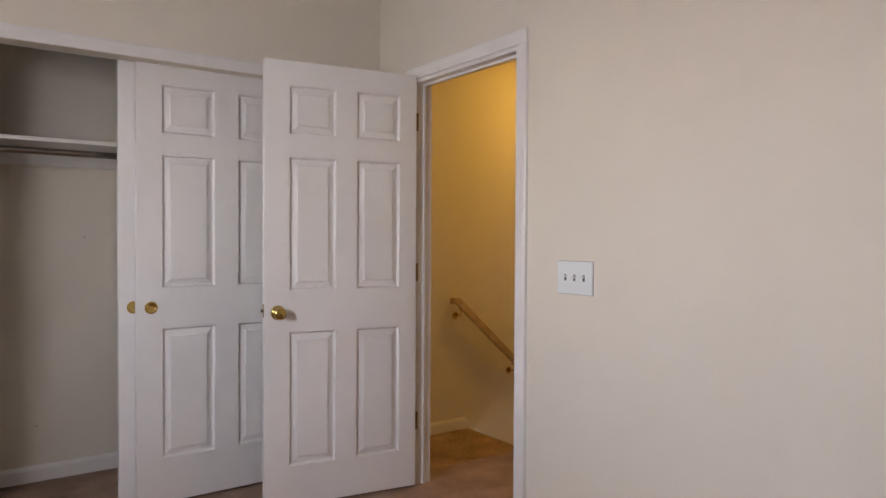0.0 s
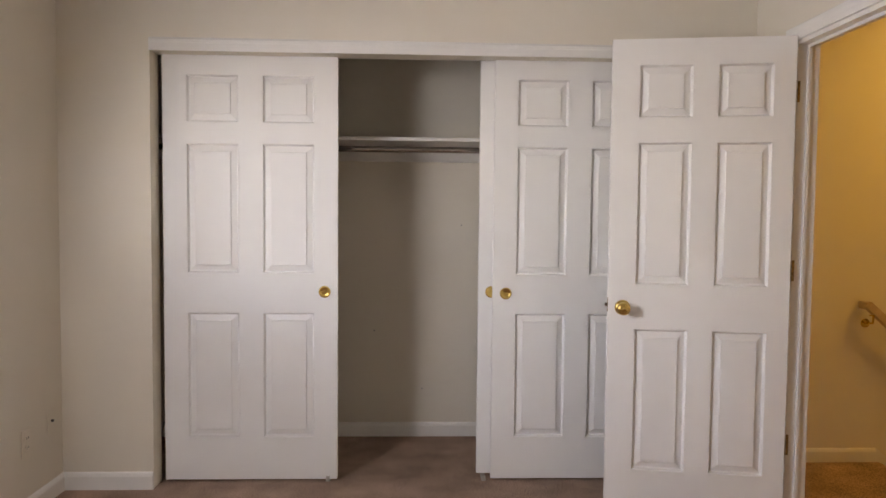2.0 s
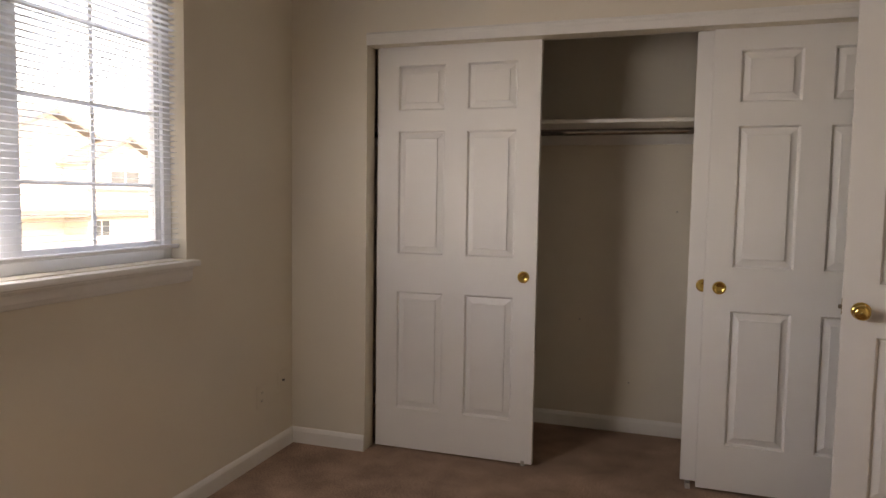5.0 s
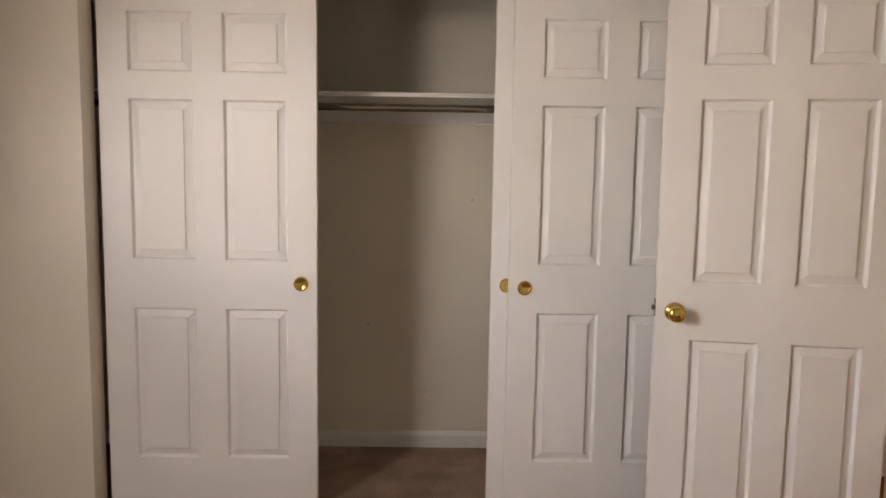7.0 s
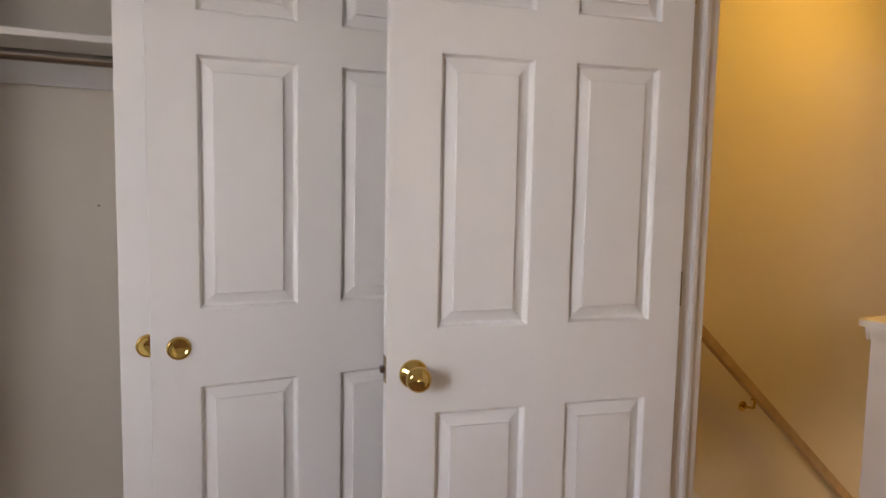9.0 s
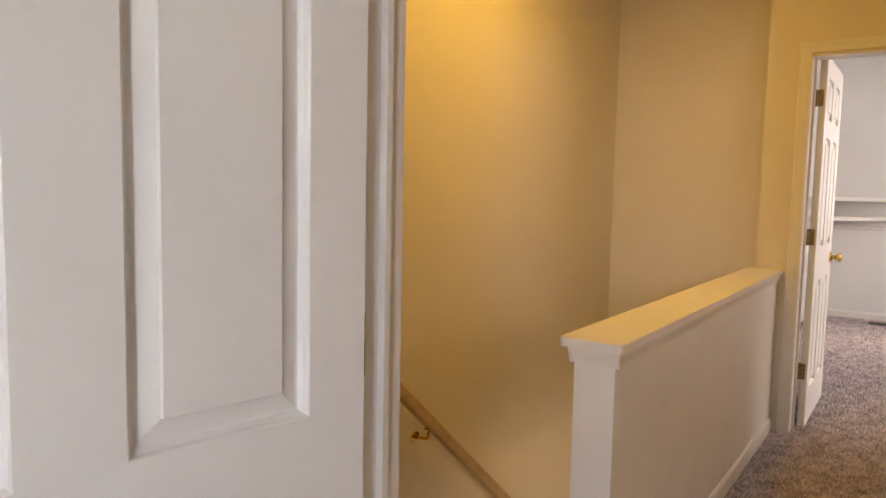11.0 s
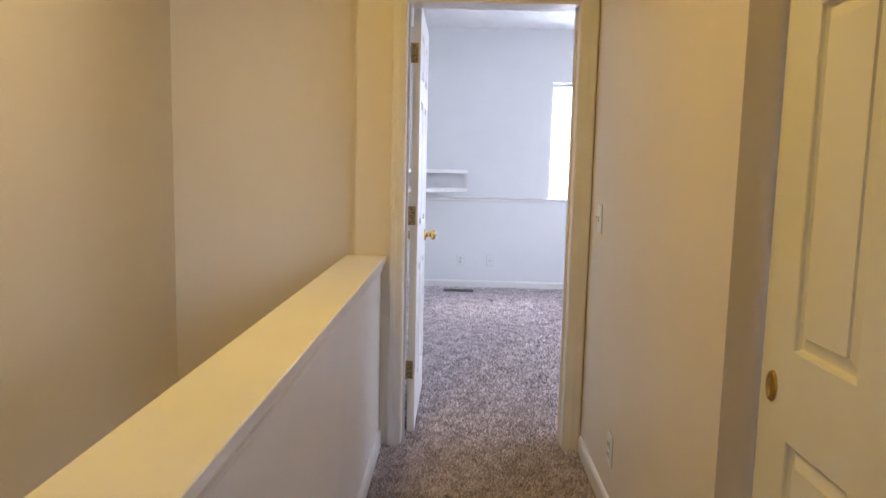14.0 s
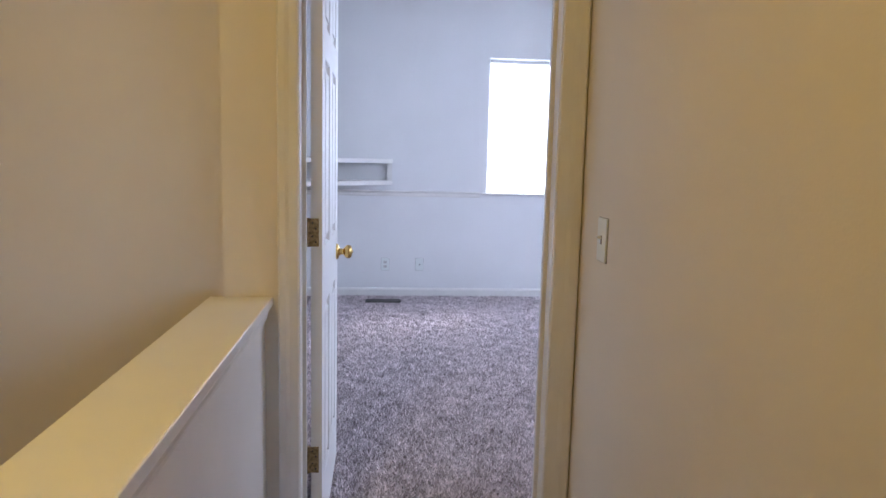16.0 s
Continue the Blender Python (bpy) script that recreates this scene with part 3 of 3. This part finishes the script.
# ---------------------------------------------------------------- stairs handrail
hr = thing("handrail", None, "stained wooden handrail sloping down the stairwell wall", "handrail")
RX0, RZ0, RS = 3.87, 0.80, -0.88
ry = YN - .075
L = 2.6
ang = math.degrees(math.atan(-RS))
bm = bmesh.new()
box(bm, 0, L / math.cos(radians(ang)), -.019, .019, -.024, .024, bev=.009, seg=3)
part("rail", bm, M_RAIL, hr, m=pose(RX0, ry, RZ0, 0, ang, 0))
part("return_end", boxes((RX0 - .005, RX0 + .035, ry, YN, RZ0 - .032, RZ0 + .012), bev=.006, seg=2), M_RAIL, hr)
for bx in (RX0 + .04, RX0 + .55, RX0 + 1.6):
    bz = RZ0 + RS * (bx - RX0)
    bm = bmesh.new()
    cyl(bm, (bx, YN, bz - .085), (bx, YN - .006, bz - .085), .026, seg=18)
    cyl(bm, (bx, YN - .004, bz - .085), (bx, ry + .004, bz - .075), .006, seg=10)
    cyl(bm, (bx, ry + .004, bz - .075), (bx, ry, bz - .025), .006, seg=10)
    box(bm, bx - .02, bx + .02, ry - .012, ry + .012, bz - .032, bz - .026)
    part("bracket", bm, M_BRASS, hr, "brass rail bracket")

# ---------------------------------------------------------------- hall closet doors
HZ = (0.20, 0.745, 0.93, 1.605, 1.70, 1.92)
k1 = door("sliding_door", pose(KX1 - .008, KY - .004, 0.012, 0, 0, 180), 0.803, 0.127, 0.105, "cream white six-panel sliding door in the hall recess", t=.034, kind="structure", category="sliding door", zc=HZ)
bm = lathe([(0.001, -0.0006), (0.010, -0.0008), (0.015, -0.0018), (0.019, -0.0045), (0.021, -0.0062), (0.024, -0.0058), (0.026, -0.003), (0.026, 0.002), (0.001, 0.003)])
part("finger_pull", bm, M_BRASS, k1, "oval brass finger pull", m=pose(0.056, -.017, .838) @ Matrix.Diagonal((.85, 1, 1.3, 1)))
k2 = door("sliding_door", pose(KX0 + .79, KY - .05, 0.012, 0, 0, 180), 0.785, 0.120, 0.105, "cream white six-panel sliding door behind another", t=.034, kind="structure", category="sliding door")

# ---------------------------------------------------------------- far room
d2 = door("door_2", pose(XF2 + .012, FY1 - .037, 0.012, 0, 0, 0), 0.745, 0.110, 0.11, "white six-panel door standing open into the far room")
door_knob(d2, 0.685, 0.905, .035)
for z in (0.313, 1.058, 1.806):
    hinge(d2, -0.004, 0.0265, z, flat="edge")

w2 = thing("window_2", None, "white framed window behind a closed blind", "window", "", "structure")
for nm, b in (("frame_side", (XB + .09, XB + .14, 2.015, 2.06, 1.0, 2.25)), ("frame_side", (XB + .09, XB + .14, .95, .995, 1.0, 2.25)), ("frame_sill", (XB + .09, XB + .14, .995, 2.015, 1.0, 1.045)), ("frame_head", (XB + .09, XB + .14, .995, 2.015, 2.205, 2.25))):
    part(nm, boxes(b, bev=.003), M_VINYL, w2)
p = part("pane", boxes((XB + .112, XB + .116, .995, 2.015, 1.045, 2.205)), M_GLASS, w2)
p.visible_shadow = False
part("stool", boxes((XB - .035, XB + .09, .9, 2.11, .985, 1.002), bev=.004), M_TRIM, w2)
blind("window_blind", pose(XB + .035, 2.05, 1.012, 0, 0, -90) , 1.09, 1.225, 68, "white venetian blind lowered and closed", pitch=.021)

cr = thing("chair_rail", None, "white moulded chair rail along the far wall", "chair rail", "", "structure")
part("rail_moulding", profile_run([(0, 0), (.008, 0), (.012, .012), (.012, .032), (.02, .042), (.02, .05), (0, .054)], "y", 2.12, FL1, lambda u, w, t: (XB - u, t, .952 + w)), M_TRIM, cr)

cs = thing("corner_shelf", None, "white open box shelf across the room corner", "corner shelf")


def tri(z0, z1, a, off=0.0):
    bm = bmesh.new()
    lo = [bm.verts.new(p) for p in ((XB, FL1, z0), (XB, FL1 - a, z0), (XB - a, FL1, z0))]
    hi = [bm.verts.new((q.co.x, q.co.y, z1)) for q in lo]
    bm.faces.new(lo)
    bm.faces.new(hi)
    for k in range(3):
        bm.faces.new((lo[k], lo[(k + 1) % 3], hi[(k + 1) % 3], hi[k]))
    bmesh.ops.recalc_face_normals(bm, faces=bm.faces)
    return bm


SA = .80
part("bottom_board", tri(1.06, 1.098, SA), M_TRIM, cs)
part("top_board", tri(1.258, 1.296, SA), M_TRIM, cs)
part("end_post", boxes((XB - .045, XB - .004, FL1 - SA + .005, FL1 - SA + .05, 1.098, 1.258)), M_TRIM, cs)

vt = thing("floor_vent", pose(10.36, 3.02, 0.014), "dark brown metal floor vent in the carpet", "floor vent")
part("frame", boxes((-.07, .07, -.16, .16, 0, .006), bev=.002), M_DARK, vt)
for k in range(12):
    part("slat", boxes((-.05, .05, -.145 + k * .025, -.137 + k * .025, .006, .010)), M_DARK, vt)

# ---------------------------------------------------------------- outside
GZ = -2.9
bm = bmesh.new()
vs = [bm.verts.new(p) for p in ((-400, -400, GZ), (400, -400, GZ), (400, 400, GZ), (-400, 400, GZ))]
bm.faces.new(vs)
solid("ground", bm, M_GRASS, "pale winter lawn outside the window", "ground")
solid("road", boxes((-15, -8, -200, 200, GZ - .05, GZ + .02)), M_ASPHALT, "grey asphalt street", "road")


def gable(bm, x0, x1, y0, y1, z0, z1, over, t=.15):
    """A gable roof whose ridge runs along x."""
    ym = (y0 + y1) / 2
    for s in (-1, 1):
        e = y0 - over if s < 0 else y1 + over
        sl = (z1 - z0) / (ym - y0)
        ze = z0 - over * sl
        a = [(x0, e, ze), (x1, e, ze), (x1, ym, z1), (x0, ym, z1)]
        lo = [bm.verts.new(q) for q in a]
        hi = [bm.verts.new((q[0], q[1], q[2] + t)) for q in a]
        bm.faces.new(lo)
        bm.faces.new(hi)
        for k in range(4):
            bm.faces.new((lo[k], lo[(k + 1) % 4], hi[(k + 1) % 4], hi[k]))
    bmesh.ops.recalc_face_normals(bm, faces=bm.faces)
    return bm


def gable_wall(x0, x1, y0, y1, zg, z0, z1):
    bm = bmesh.new()
    pts = [(y0, zg), (y1, zg), (y1, z0), ((y0 + y1) / 2, z1), (y0, z0)]
    A = [bm.verts.new((x0, a, b)) for a, b in pts]
    B = [bm.verts.new((x1, a, b)) for a, b in pts]
    bm.faces.new(A)
    bm.faces.new(B)
    for k in range(5):
        bm.faces.new((A[k], A[(k + 1) % 5], B[(k + 1) % 5], B[k]))
    bmesh.ops.recalc_face_normals(bm, faces=bm.faces)
    return bm


def house(m):
    o = thing("house", m, "pale two-storey gabled house across the street", "house")
    part("wall", gable_wall(-12, 0, -8.2, 4.0, GZ, 1.6, 4.3), M_SIDING, o)
    part("roof", gable(bmesh.new(), -12.4, .5, -8.2, 4.0, 1.6, 4.3, .5), M_ROOF, o)
    part("gable_wing", gable_wall(0, 1.2, -1.5, 2.4, GZ, 2.5, 3.45), M_SIDING, o)
    part("wing_roof", gable(bmesh.new(), -.2, 1.6, -1.5, 2.4, 2.5, 3.45, .35), M_ROOF, o)
    part("band_board", boxes((1.2, 1.26, -1.5, 2.4, 1.30, 1.42)), M_ROOF, o)
    part("brick_base", boxes((1.2, 1.32, -1.4, 2.3, GZ, -.6)), M_BRICK, o)
    part("porch_roof", boxes((0, 2.0, -8.3, 2.7, .38, .62)), M_ROOF, o)
    part("garage_door", boxes((0, .06, -7.0, -2.6, GZ, -.75)), M_VINYL, o)
    for y, z, w, h in ((0.4, 1.46, 1.7, .8), (-4.5, .9, 1.4, 1.1), (-.9, -.5, .95, .75)):
        fx = 1.2 if y > -2 else 0
        wf = part("window", boxes((fx, fx + .06, y - w / 2, y + w / 2, z, z + h)), M_VINYL, o)
        for a, b in ((-w / 2 + .08, -.04), (.04, w / 2 - .08)):
            part("pane", boxes((fx + .06, fx + .07, y + a, y + b, z + .08, z + h - .08)), M_PANE, wf)
    return o


hs = house(pose(-21.0, 23.2, 0))
copy_thing(hs, pose(-21.0, 8.0, 0))
copy_thing(hs, pose(-21.0, 38.5, 0))


# ---------------------------------------------------------------- shaggy carpet pile in the hall and far room


def pile_material():
    m = bpy.data.materials.new("carpet_pile")
    m.use_nodes = True
    n, l = m.node_tree.nodes, m.node_tree.links
    b = n["Principled BSDF"]
    b.inputs["Roughness"].default_value = 0.95
    b.inputs["Specular IOR Level"].default_value = 0.1
    g = n.new("ShaderNodeNewGeometry")
    no = n.new("ShaderNodeTexNoise")
    no.inputs["Scale"].default_value = 11.0
    no.inputs["Detail"].default_value = 5.0
    no.inputs["Roughness"].default_value = 0.7
    l.new(g.outputs["Position"], no.inputs["Vector"])
    add = n.new("ShaderNodeMath")
    add.operation = "MULTIPLY_ADD"
    add.inputs[1].default_value = 0.42
    l.new(g.outputs["Random Per Island"], add.inputs[0])
    l.new(no.outputs["Fac"], add.inputs[2])
    r = n.new("ShaderNodeValToRGB")
    e = r.color_ramp.elements
    e[0].position, e[0].color = 0.43, (0.25, 0.21, 0.21, 1)
    e[1].position, e[1].color = 0.95, (0.88, 0.79, 0.80, 1)
    l.new(add.outputs[0], r.inputs["Fac"])
    l.new(r.outputs["Color"], b.inputs["Base Color"])
    return m


def pile(name, x0, x1, y0, y1, n, size, material):
    rng = np.random.default_rng(7)
    p = np.stack([rng.uniform(x0, x1, n), rng.uniform(y0, y1, n)], 1)
    lean = rng.normal(0, 0.6, (n, 2)) * size + np.array([0.15, -0.1]) * size
    a = rng.uniform(0, 6.283, n)
    w = size * rng.uniform(0.22, 0.42, n)
    h = size * rng.uniform(0.6, 1.25, n)
    v = np.zeros((n, 4, 3))
    for k in range(3):
        v[:, k, 0] = p[:, 0] + w * np.cos(a + 2.094 * k)
        v[:, k, 1] = p[:, 1] + w * np.sin(a + 2.094 * k)
        v[:, k, 2] = 0.0
    v[:, 3, :2] = p + lean
    v[:, 3, 2] = h
    i = np.arange(n)[:, None] * 4
    f = np.concatenate([i + np.array([[0, 1, 3]]), i + np.array([[1, 2, 3]]), i + np.array([[2, 0, 3]])])
    me = bpy.data.meshes.new(name)
    me.from_pydata(v.reshape(-1, 3).tolist(), [], f.tolist())
    me.materials.append(material)
    return tagged(new(name, me), "shaggy grey beige carpet pile on the hall floor", "carpet", "", "stuff")


M_PILE = pile_material()
pile("carpet_pile", 3.6, XF2, YR + .02, H0 - .02, 60000, 0.015, M_PILE)
pile("carpet_pile", XF2, XB - .03, 1.2, 3.68, 150000, 0.017, M_PILE)
